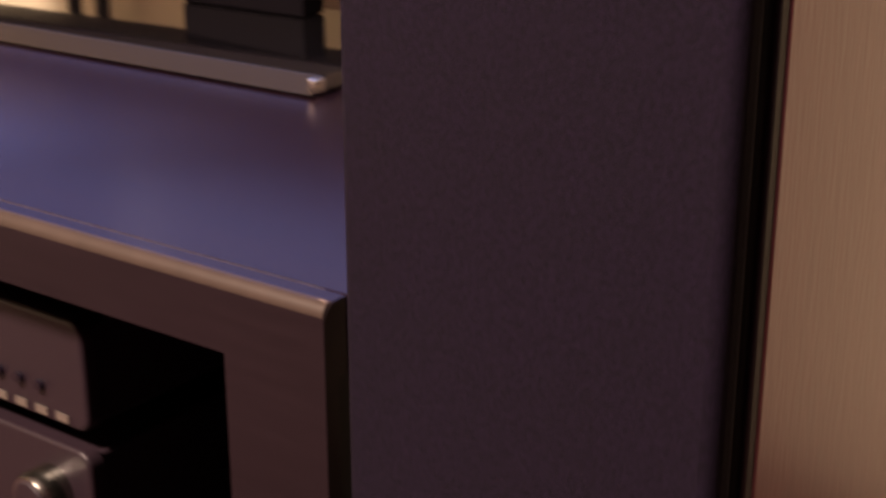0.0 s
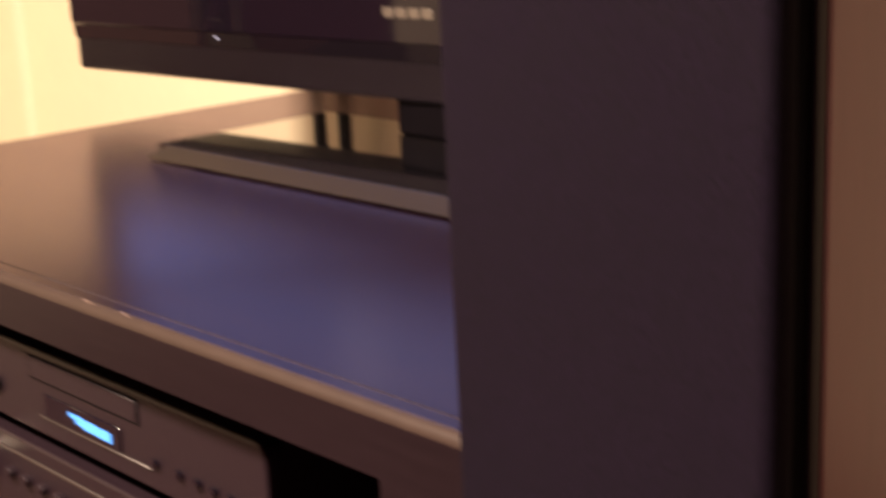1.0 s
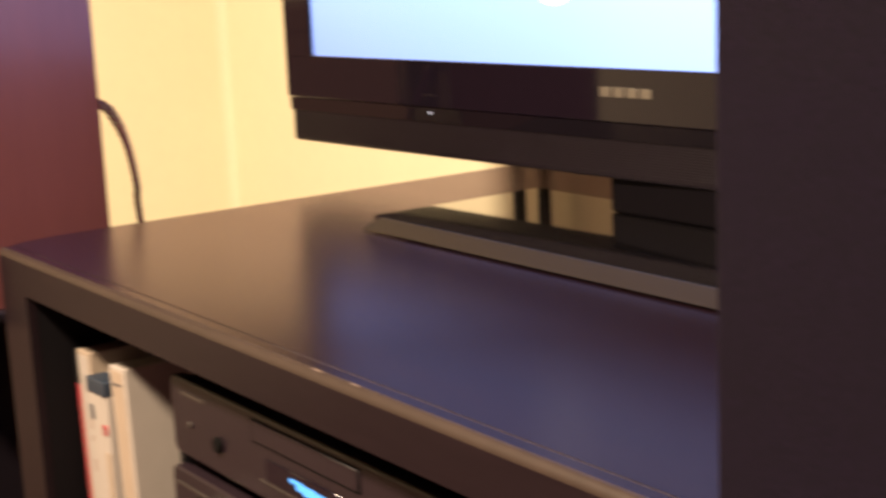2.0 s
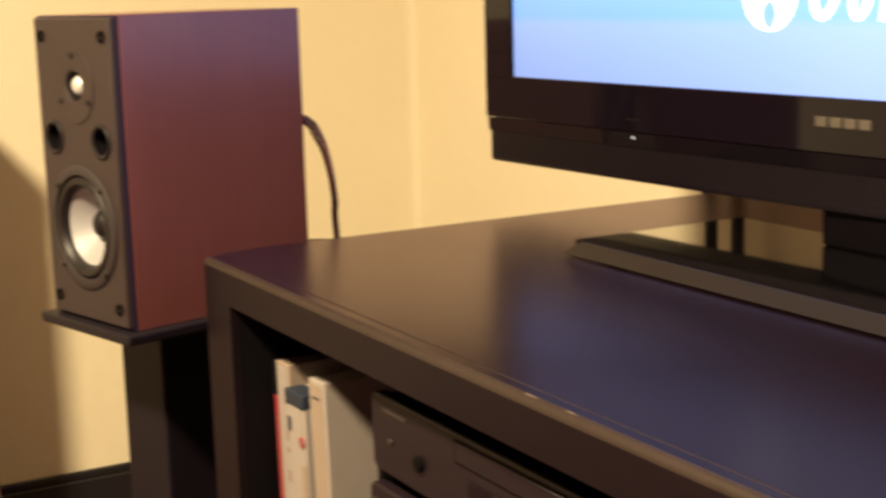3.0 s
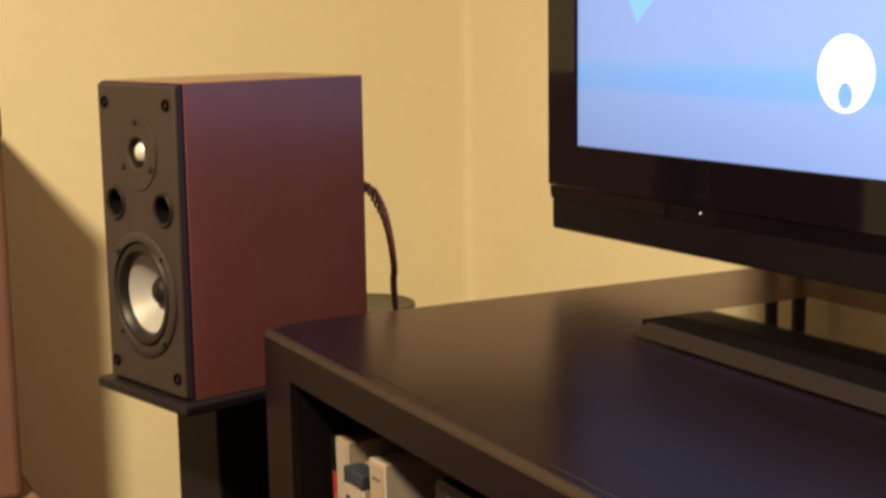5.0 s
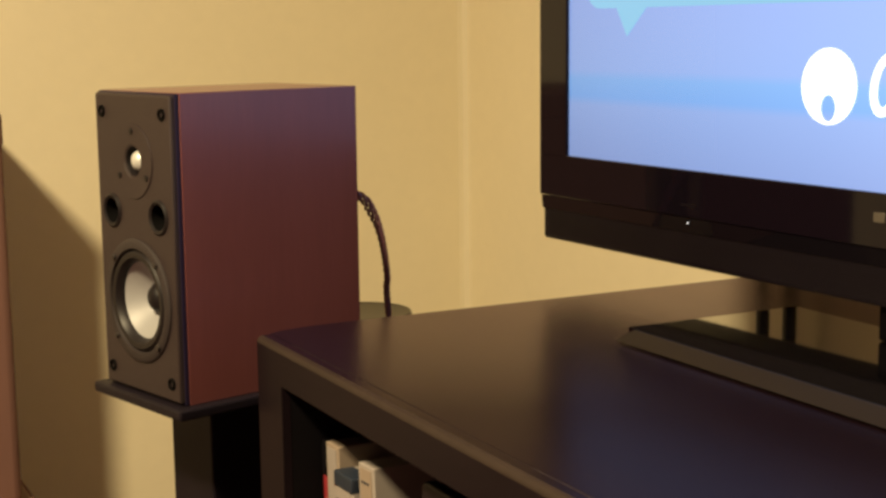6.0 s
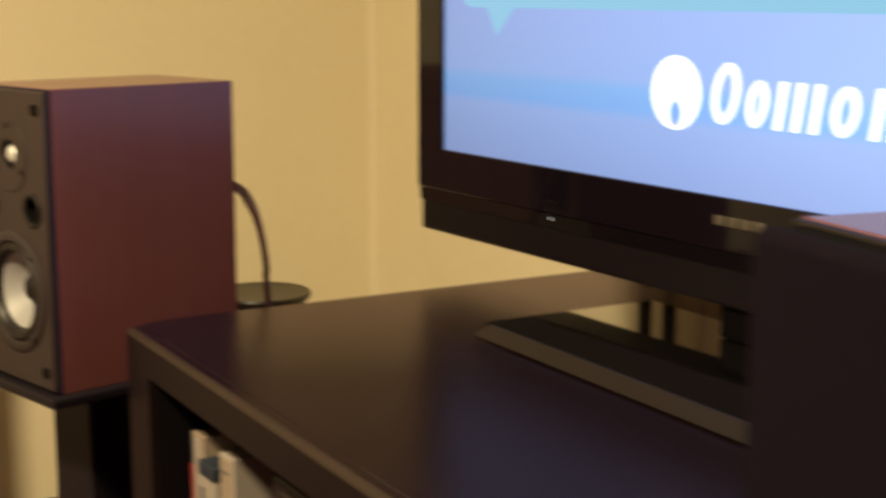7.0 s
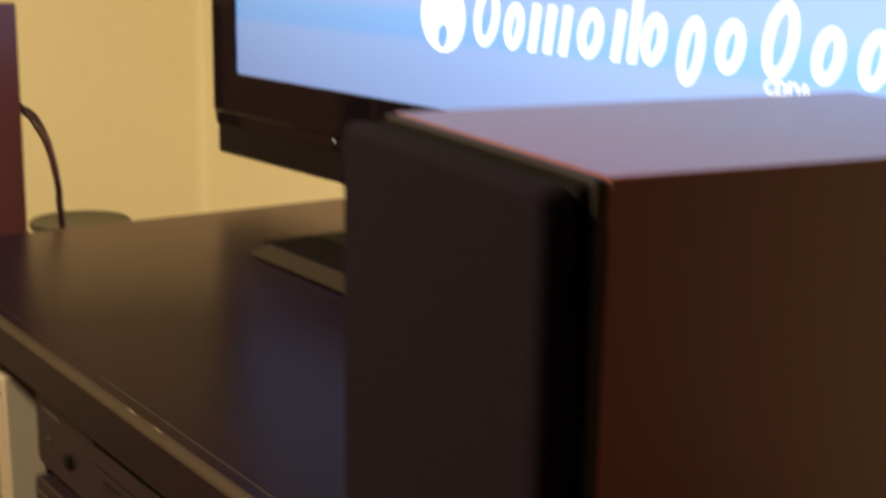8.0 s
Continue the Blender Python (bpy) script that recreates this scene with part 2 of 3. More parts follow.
# ---- room ----
WX, WY, EX, SY, TOP = -1.309, 0.939, 3.2, -3.2, 2.45
structure("floor", block(WX - 0.1, EX + 0.1, SY - 0.1, WY + 0.1, -0.1, 0), FLOOR, "unseen dark wooden floor, reddened to tint the bounced light")
structure("ceiling", block(WX - 0.1, EX + 0.1, SY - 0.1, WY + 0.1, TOP, TOP + 0.1), CEIL, "unseen ceiling, mauve to tint the bounced light")
structure("wall_west", block(WX - 0.1, WX, SY, WY, 0, TOP), WALL, "yellow painted plaster wall")
structure("wall_north", block(WX - 0.1, EX + 0.1, WY, WY + 0.1, 0, TOP), WALL, "yellow painted plaster wall behind the television")
# Unseen walls, added dark to shape the fill light.
structure("wall_east", block(EX, EX + 0.1, SY, WY, 0, TOP), EAST_FILL, "unseen east wall, plum dark to hold down bounced light")
structure("wall_south", block(WX - 0.1, EX + 0.1, SY - 0.1, SY, 0, TOP), SOUTH_FILL, "unseen south wall, dark to hold down bounced light")


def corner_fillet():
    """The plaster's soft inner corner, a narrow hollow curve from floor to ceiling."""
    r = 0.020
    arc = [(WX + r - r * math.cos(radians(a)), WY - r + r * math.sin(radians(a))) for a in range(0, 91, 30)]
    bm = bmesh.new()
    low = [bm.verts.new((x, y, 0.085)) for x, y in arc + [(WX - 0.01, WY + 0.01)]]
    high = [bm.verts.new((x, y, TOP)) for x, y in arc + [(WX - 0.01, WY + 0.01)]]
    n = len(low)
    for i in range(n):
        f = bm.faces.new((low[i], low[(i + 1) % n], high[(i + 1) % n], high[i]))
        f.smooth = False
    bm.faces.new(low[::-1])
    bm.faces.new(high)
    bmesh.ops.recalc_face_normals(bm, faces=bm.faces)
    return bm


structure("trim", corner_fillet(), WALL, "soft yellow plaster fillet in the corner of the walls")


def baseboard(name, x0, x1, y0, y1, cap):
    bm = block(x0, x1, y0, y1, 0, 0.068, 0.003)
    add_block(bm, *cap, 0.066, 0.084, 0.004)
    structure(name, bm, BASEB, "black painted wooden baseboard with a moulded top")


baseboard("baseboard_west", WX, WX + 0.016, SY, WY, (WX, WX + 0.009, SY, WY))
baseboard("baseboard_north", WX + 0.016, EX, WY - 0.016, WY, (WX + 0.009, EX, WY - 0.009, WY))


# ---- television table ----
TW, TD = 0.929, 0.86
table = thing("tv_table", pose(0, 0, 0), "black-brown foil television table with open front and worn edges", "table")


def top_shape():
    """The top board, its west edge bent outward behind the front corner to fit the camera's view."""
    outline = [(-0.014, 0.0158), (-0.022, 0.030), (-0.028, 0.060), (-0.030, 0.10), (-0.030, TD), (TW, TD), (TW, 0.0158)]
    bm = prism(outline, H - 0.038, H)
    bm.transform(Matrix(((1, 0, 0, 0), (0, 0, 1, 0), (0, 1, 0, 0), (0, 0, 0, 1))))
    bmesh.ops.recalc_face_normals(bm, faces=bm.faces)
    bmesh.ops.bevel(bm, geom=list(bm.edges), offset=0.0012, segments=2, profile=0.5, affect="EDGES")
    return bm


part("tabletop", top_shape(), TABLE, table)


EDGE = 0.0062


def rail_shape():
    """The front rail: square below, its upper front edge rounded."""
    bm = prism([(0.0, H - 0.038), (0.0, H - EDGE), (EDGE, H), (0.0152, H), (0.0152, H - 0.038)], -0.010, TW)
    bm.transform(Matrix(((0, 1, 0, 0), (1, 0, 0, 0), (0, 0, 1, 0), (0, 0, 0, 1))))
    bmesh.ops.recalc_face_normals(bm, faces=bm.faces)
    return bm


def edge_shape():
    """The rounded, rubbed upper front edge."""
    r = EDGE
    arc = [(r - r * math.cos(radians(a)), H - r + r * math.sin(radians(a))) for a in range(0, 91, 10)]
    bm = prism(arc, -0.0094, TW - 0.0006)
    bm.transform(Matrix(((0, 1, 0, 0), (1, 0, 0, 0), (0, 0, 1, 0), (0, 0, 0, 1))))
    bmesh.ops.recalc_face_normals(bm, faces=bm.faces)
    bm.normal_update()
    for f in bm.faces:
        f.smooth = abs(f.normal.x) < 0.9
    return bm


rail = part("front_rail", rail_shape(), FRONT, table, "front rail with a rounded edge")
rail.data.materials.append(TABLE)
for p in rail.data.polygons:
    p.material_index = 1 if p.normal.z > 0.9 else 0
part("edge_band", edge_shape(), EDGEB, table, "rubbed brown rounded edge")
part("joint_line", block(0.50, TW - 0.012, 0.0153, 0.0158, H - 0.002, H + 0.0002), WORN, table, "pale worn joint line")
part("joint_line", block(0.05, 0.50, 0.0153, 0.0158, H - 0.002, H + 0.0001), EDGEB, table, "dark joint line")
part("front_post", block(-0.010, 0.055, 0.0, 0.009, 0.004, H - 0.0380), FRONT, table)
part("front_post", block(TW - 0.062, TW, 0.0, 0.009, 0.004, H - 0.0380), FRONT, table)
# Inner boards blackened: the shade under the top is in their colour.
part("side_board", block(-0.012, 0.0546, 0.0092, TD - 0.002, 0.02, H - 0.0385), SHADE_AND_CASE, table)
part("side_board", block(TW - 0.0616, TW - 0.002, 0.0092, TD - 0.002, 0.02, H - 0.0385), SHADE_AND_CASE, table)
part("back_panel", block(0.055, TW - 0.062, TD - 0.012, TD - 0.004, 0.02, H - 0.039), SHADE_AND_CASE, table)
CHIPPED = material("bare_chipped_board", (0.13, 0.09, 0.068), 0.7, scale=300, vary=0.3, wear=0.2)
for x, w in ((0.583, 0.0060), (0.628, 0.0045), (TW - 0.0045, 0.0020)):
    chip = block(-w, w, -0.0005, 0.0005, -0.0002, 0.0002)
    for v in chip.verts:
        v.co.y *= 1.0 + 0.5 * math.sin(900 * v.co.x)
    chip.transform(pose(x, 0.0048, H - 0.0002, 14, 0, 0))
    part("chip", chip, CHIPPED, table, "pale chip in the worn edge")
SHELF = 0.44
part("shelf", block(0.0552, TW - 0.0622, 0.01, TD - 0.013, SHELF - 0.02, SHELF, 0.001), SHADE_AND_CASE, table)
part("bottom_shelf", block(0.0552, TW - 0.0622, 0.01, TD - 0.013, 0.03, 0.06, 0.001), SHADE_AND_CASE, table)


# ---- loudspeakers ----
SW, SD_, SH = 0.160, 0.233, 0.325
FLANGE = material("dark_driver_flange", (0.020, 0.0135, 0.0135), 0.62, scale=250, vary=0.15, bump=0.15, bump_scale=1200)


def put_round(name, profile, mat, parent, x, y, z, steps=36, label=""):
    return part(name, moved(lathe(profile, steps), x, y, z), mat, parent, label)


def cabinet_of(sp, baffle=None, edge=None):
    cab = part("cabinet", block(-SW / 2, SW / 2, 0.006, SD_, 0, SH, 0.0008), CHERRY, sp, "cherry veneered cabinet")
    part("baffle", block(-SW / 2 + 0.0025, SW / 2 - 0.0025, -0.004, 0.0062, 0.0025, SH - 0.0025, 0.0025), baffle or BAFFLE, sp, "charcoal front baffle, shade-black behind a grille")
    part("front_edge", block(-SW / 2 + 0.0006, SW / 2 - 0.0006, 0.0015, 0.0064, 0.0006, SH - 0.0006, 0.001), edge or NAVY, sp, "dark front edge")
    return cab


def cut(ob, cutters):
    """Take the bodies in cutters out of ob's mesh for good."""
    bm = bmesh.new()
    for c in cutters:
        me = mesh_of("cut", c, HOLE, False)
        bm.from_mesh(me)
        bpy.data.meshes.remove(me)
    tool = new("tool", mesh_of("tool", bm, HOLE, False))
    tool.parent, tool.matrix_world = ob.parent, ob.parent.matrix_world
    mod = ob.modifiers.new("cut", "BOOLEAN")
    mod.object, mod.operation, mod.solver = tool, "DIFFERENCE", "EXACT"
    bpy.context.view_layer.update()
    me = bpy.data.meshes.new_from_object(ob.evaluated_get(bpy.context.evaluated_depsgraph_get()))
    for p in me.polygons:
        p.use_smooth = max(abs(c) for c in p.normal) < 0.999
    ob.modifiers.clear()
    ob.data = me
    bpy.data.objects.remove(tool)


def plug(r, y0, y1, x, z):
    return moved(lathe([(0, y0), (r, y0), (r, y1), (0, y1)], 48), x, 0, z)


def speaker_open(m):
    sp = thing("loudspeaker", m, "cherry veneer bookshelf loudspeaker with bare charcoal baffle on its stand", "loudspeaker")
    cabinet_of(sp)
    for piece in sp.children:
        cut(piece, [plug(0.0565, -0.02, 0.05, 0, SH * 0.315), plug(0.0163, -0.02, 0.02, 0, SH * 0.775),
                    plug(0.0137, -0.02, 0.06, -0.048, SH * 0.603), plug(0.0137, -0.02, 0.06, 0.048, SH * 0.603)])
    f = -0.004
    # tweeter
    tz = SH * 0.775
    tw = put_round("tweeter", [(0.0160, f + 0.0015), (0.0185, f - 0.0006), (0.0395, f - 0.0012), (0.0405, f + 0.002)], BAFFLE, sp, 0, 0, tz, 44, "round tweeter plate")
    put_round("horn", [(0.0140, f + 0.0125), (0.0150, f + 0.0070), (0.0163, f + 0.0012)], RUBBER, tw, 0, 0, tz, 36, "black recessed horn throat")
    put_round("surround", [(0.0005, f + 0.0128), (0.0122, f + 0.0118), (0.0130, f + 0.0105), (0.0142, f + 0.0126)], RUBBER, tw, 0, 0, tz)
    put_round("dome", [(0.0, f - 0.0004), (0.0045, f + 0.0003), (0.0088, f + 0.0028), (0.0116, f + 0.0075), (0.0124, f + 0.0122)], DOME, tw, 0, 0, tz, 36, "silver dome")
    for a in (90, 210, 330):
        put_round("screw", [(0, f - 0.0028), (0.0032, f - 0.0025), (0.0037, f - 0.0005)], RUBBER, tw,
                  0.032 * math.cos(radians(a)), 0, tz + 0.032 * math.sin(radians(a)), 10)
    # ports
    for s in (-1, 1):
        p = put_round("port", [(0.0135, f + 0.006), (0.0138, f - 0.001), (0.0165, f - 0.0026), (0.0188, f - 0.001), (0.0192, f + 0.001)], RUBBER, sp,
                      s * 0.048, 0, SH * 0.603, 36, "flared black reflex port")
        put_round("bore", [(0.0137, f - 0.0004), (0.0130, f + 0.004), (0.0128, f + 0.055), (0.0, f + 0.0552)], HOLE, p, s * 0.048, 0, SH * 0.603, 28)
    # woofer
    wz = SH * 0.315
    wf = put_round("woofer", [(0.0556, f + 0.001), (0.0566, f - 0.0030), (0.0645, f - 0.0034), (0.0668, f - 0.0018), (0.0672, f + 0.001)], FLANGE, sp, 0, 0, wz, 56, "round woofer frame")
    put_round("surround", [(0.0415, f + 0.0064), (0.0430, f + 0.0016), (0.0465, f - 0.0026), (0.0515, f - 0.0030), (0.0560, f + 0.0010)], RUBBER, wf, 0, 0, wz, 48, "black rubber surround")
    put_round("cone", [(0.017, f + 0.0260), (0.026, f + 0.0195), (0.036, f + 0.0115), (0.0420, f + 0.0062)], CONE, wf, 0, 0, wz, 48, "pale metal cone")
    put_round("dust_cap", [(0.0, f + 0.0130), (0.006, f + 0.0136), (0.0115, f + 0.0165), (0.0160, f + 0.0220), (0.0175, f + 0.0275)], RUBBER, wf, 0, 0, wz, 32, "black dust cap")
    for a in (45, 135, 225, 315):
        put_round("screw", [(0, f - 0.0065), (0.003, f - 0.006), (0.0036, f - 0.0035)], SATIN, wf,
                  0.0615 * math.cos(radians(a)), 0, wz + 0.0615 * math.sin(radians(a)), 10)
    for x in (-0.062, 0.062):
        for z in (0.022, SH - 0.022):
            put_round("grille_socket", [(0, f + 0.001), (0.0032, f + 0.0008), (0.0036, f - 0.002), (0.006, f - 0.0022), (0.0064, f)], HOLE, sp, x, 0, z, 16)
    part("terminal_plate", block(-0.04, 0.04, SD_, SD_ + 0.004, 0.13, 0.22, 0.002), TVMATT, sp)
    return sp


def speaker_grille(m):
    sp = thing("loudspeaker", m, "cherry veneer bookshelf loudspeaker with black cloth grille fitted", "loudspeaker")
    # Baffle and edge go black here: the gap's shade is in their colour.
    cabinet_of(sp, HOLE, RUBBER)
    part("grille", block(-SW / 2 - 0.0002, SW / 2 + 0.0002, -0.0170, -0.0042, 0.001, SH - 0.002, 0.0050, 4), CLOTH, sp, "black cloth grille")
    part("terminal_plate", block(-0.04, 0.04, SD_, SD_ + 0.004, 0.13, 0.22, 0.002), TVMATT, sp)
    return sp


def speaker_stand(m, top):
    st = thing("speaker_stand", m, "black powder-coated speaker stand with square column", "speaker stand", "speaker stands")
    part("top_plate", block(-0.092, 0.092, -0.014, 0.215, top - 0.012, top, 0.003), STANDM, st)
    part("column", block(-0.078, 0.008, 0.075, 0.185, 0.020, top - 0.0125, 0.003), STANDM, st)
    part("base_plate", block(-0.13, 0.13, -0.03, 0.27, 0.004, 0.0195, 0.003), STANDM, st)
    for x in (-0.11, 0.11):
        for y in (-0.01, 0.25):
            part("foot", moved(upright(lathe([(0, 0), (0.008, 0), (0.010, -0.004), (0, -0.0041)], 12)), x, y, 0.0), RUBBER, st)
    return st


def toed(x, y, z, angle, dx):
    return pose(x, y, z, 0, 0, angle) @ Matrix.Translation((dx, 0, 0))


LZ = H - 0.085
speaker_open(toed(-0.089, -0.052, LZ, 14.27, -SW / 2))
speaker_stand(toed(-0.089, -0.052, 0, 14.27, -SW / 2), LZ)
RZ = H - 0.067
speaker_grille(toed(1.004, -0.055, RZ, -9.24, SW / 2))
speaker_stand(toed(1.004, -0.055, 0, -9.24, SW / 2), RZ)


# ---- television ----
tv = thing("television", pose(0.4, 0.453, H, 0, 0, 2.97), "large flat television in glossy black frame, switched on", "television")
Z0, Z1, Z2, Z3, Z4 = 0.048, 0.102, 0.152, 0.726, 0.780
X0, X1 = 0.565, 0.510


def bezel():
    bm = bmesh.new()
    add_block(bm, -X0, X0, 0, 0.035, Z1, Z2, 0.0010)
    add_block(bm, -X0, X0, 0, 0.035, Z3, Z4, 0.0010)
    add_block(bm, -X0, -X1, 0, 0.035, Z2 - 0.003, Z3 + 0.003, 0.0010)
    add_block(bm, X1, X0, 0, 0.035, Z2 - 0.003, Z3 + 0.003, 0.0010)
    return bm


part("bezel", bezel(), GLOSS, tv, "glossy black bezel")
part("shell", block(-X0 + 0.01, X0 - 0.01, 0.0352, 0.10, Z0 + 0.015, Z4 - 0.01, 0.012), TVMATT, tv)
strip = part("speaker_strip", block(-X0 + 0.0015, X0 - 0.0015, 0.004, 0.06, Z0, Z1 - 0.0008, 0.004), TVMATT, tv, "finely ribbed speaker strip")
for k in range(12):
    z = Z0 + 0.006 + k * 0.0025
    part("rib", block(-X0 + 0.012, X0 - 0.012, 0.0034, 0.0052, z, z + 0.0015, 0.0004, 1), TVMATT, strip)


def lip_shape():
    """A thin strip whose face leans down to the table a little."""
    bm = prism([(0.0026, Z1 - 0.0165), (0.0012, Z1 - 0.0008), (0.0043, Z1 - 0.0008), (0.0043, Z1 - 0.0165)], -X0 + 0.0022, X0 - 0.0022)
    bm.transform(Matrix(((0, 1, 0, 0), (1, 0, 0, 0), (0, 0, 1, 0), (0, 0, 0, 1))))
    bmesh.ops.recalc_face_normals(bm, faces=bm.faces)
    return bm


part("gloss_strip", lip_shape(), STRIP, tv, "thin glossy black strip")
screen = part("screen", block(-X1, X1, 0.004, 0.012, Z2 - 0.002, Z3 + 0.002), SCREEN, tv, "lit screen with soft blue bands")
part("led", block(-0.2908, -0.2890, 0.0009, 0.004, Z1 - 0.0072, Z1 - 0.0050), LED, tv, "small white standby light")
part("sensor", block(-0.300, -0.276, -0.0004, 0.002, Z1 + 0.012, Z1 + 0.014), TVMATT, tv)
for k in range(4):
    x = -0.033 + k * 0.0168
    part("maker_mark", block(x, x + 0.0135, -0.0008, 0.001, Z1 + 0.0235, Z1 + 0.0325, 0.0003, 1), MARK, tv, "small silver bar")


def oval(cx, cz, a, b, n=32):
    return [(cx + a * math.cos(2 * math.pi * i / n), cz + b * math.sin(2 * math.pi * i / n)) for i in range(n)]


SY0, SY1 = 0.0030, 0.0038


def ring_shape(outer, inner):
    bm = bmesh.new()
    n = len(outer)
    o = [bm.verts.new((x, SY0, z)) for x, z in outer]
    i = [bm.verts.new((x, SY0, z)) for x, z in inner]
    for k in range(n):
        bm.faces.new((o[k], o[(k + 1) % n], i[(k + 1) % n], i[k]))
    r = bmesh.ops.extrude_face_region(bm, geom=list(bm.faces))
    bmesh.ops.translate(bm, vec=(0, SY1 - SY0, 0), verts=[v for v in r["geom"] if isinstance(v, bmesh.types.BMVert)])
    bmesh.ops.recalc_face_normals(bm, faces=bm.faces)
    return bm


# what the screen shows: a pale speech bubble, a white disc with a hole, and a row of plain white shapes
def corner(cx, cz, r, a0):
    return [(cx + r * math.cos(radians(a0 + 15 * k)), cz + r * math.sin(radians(a0 + 15 * k))) for k in range(7)]


part("bubble", prism([(-0.419, 0.322), (-0.400, 0.291), (-0.366, 0.322)] + corner(0.44, 0.347, 0.025, -90) + corner(0.44, 0.385, 0.025, 0)
                     + corner(-0.45, 0.385, 0.025, 90) + corner(-0.45, 0.347, 0.025, 180), SY0 + 0.0004, SY1), BUBBLE, screen, "pale cyan speech bubble")
for k in range(5):
    part("text_bar", block(-0.455 + 0.024 * k, -0.437 + 0.024 * k, SY0, SY1, 0.338, 0.344), WHITE, screen)
part("white_disc", ring_shape(oval(-0.096, 0.2445, 0.0345, 0.0355), oval(-0.096, 0.2245, 0.0095, 0.0125)), WHITE, screen, "white disc with a small hole")
LO, MID, HI, LOW = 0.219, 0.262, 0.279, 0.206


def screen_bar(x0, x1, z0, z1, lean=0.0035):
    part("shape", prism([(x0 - lean, z0), (x1 - lean, z0), (x1 + lean, z1), (x0 + lean, z1)], SY0, SY1), WHITE, screen)


# plain leaning shapes in place of the lettering: a ring to a round shape, a bar to a stem
for x0, x1, z0, z1 in ((-0.045, -0.010, LO, 0.276), (0.000, 0.026, LO, MID), (0.101, 0.131, LO, MID), (0.179, 0.206, LO, MID), (0.221, 0.248, LOW, MID),
                       (0.262, 0.290, LO, MID), (0.309, 0.341, LO, HI), (0.356, 0.384, LO, MID), (0.398, 0.424, LO, MID), (0.456, 0.482, LO, MID)):
    cx, cz, a, b = (x0 + x1) / 2, (z0 + z1) / 2, (x1 - x0) / 2, (z1 - z0) / 2
    lean = [(x + 0.16 * (z - cz), z) for x, z in oval(cx, cz, a, b, 28)]
    hole = [(x + 0.16 * (z - cz), z) for x, z in oval(cx, cz, a - 0.0084, b - 0.0084, 28)]
    part("shape", ring_shape(lean, hole), WHITE, screen)
for x0, z0, z1 in ((0.037, LO, MID), (0.058, LO, MID), (0.079, LO, MID), (0.146, LO, MID), (0.166, LO, HI), (0.440, LO, HI)):
    screen_bar(x0, x0 + 0.0096, z0, z1)


def lettering(text, x, y, z, size, mat, parent, name):
    """Upright lettering that faces the room."""
    data = bpy.data.curves.new(name, "FONT")
    data.body, data.size, data.extrude = text, size, 0.0003
    ob = new(name, data)
    bpy.context.view_layer.update()
    me = bpy.data.meshes.new_from_object(ob.evaluated_get(bpy.context.evaluated_depsgraph_get()))
    bpy.data.objects.remove(ob)
    me.transform(pose(x, y, z, 90, 0, 0))
    me.materials.clear()
    me.materials.append(mat)
    out = new(name, me)
    out.parent = parent
    return out


lettering("CDDA", 0.312, SY0 + 0.0003, 0.2075, 0.0155, WHITE, screen, "caption")

# foot and neck, square to the table
FOOT_DEEP = 0.224
FOOT = tv.matrix_world.inverted() @ pose(0.432, 0.290, H)


def set_square(bm):
    bm.transform(FOOT)
    return bm


def bar_shape():
    """The front bar: its face slopes back, and its west end is cut at a slant."""
    lo, hi = 0.0022, 0.0134
    ends = []
    for x, slant in ((-0.236, 0.012), (0.236, 0.0)):
        ends.append([(x, 0.0, lo), (x, 0.0155, lo), (x + slant, 0.0155, hi), (x + slant, 0.0140, hi)])
    bm = bmesh.new()
    a, b = ([bm.verts.new(p) for p in end] for end in ends)
    bm.faces.new(a)
    bm.faces.new(b[::-1])
    for k in range(4):
        bm.faces.new((a[k], b[k], b[(k + 1) % 4], a[(k + 1) % 4]))
    bmesh.ops.recalc_face_normals(bm, faces=bm.faces)
    bmesh.ops.bevel(bm, geom=list(bm.edges), offset=0.0003, segments=1, profile=0.5, affect="EDGES")
    return bm


foot = part("foot", set_square(block(-0.236, 0.234, 0.0158, FOOT_DEEP, 0.003, 0.0136)), MIRROR, tv, "mirror-black foot slab")
part("front_bar", set_square(bar_shape()), FOOTBAR, foot, "satin brown-grey front bar")
part("end_cap", set_square(block(0.2330, 0.2372, 0.0010, 0.0160, 0.0022, 0.0132, 0.0014)), SILVER, foot, "bright metal end cap")
for x in (-0.2, 0.2):
    for y in (0.04, FOOT_DEEP - 0.03):
        part("rubber_foot", set_square(moved(upright(lathe([(0, 0), (0.01, 0), (0.01, -0.0032), (0, -0.0032)], 14)), x, y, 0)), RUBBER, foot)
part("neck", set_square(block(-0.070, 0.075, 0.176, 0.205, 0.0140, 0.13, 0.003)), NECK, foot, "dark plastic neck")


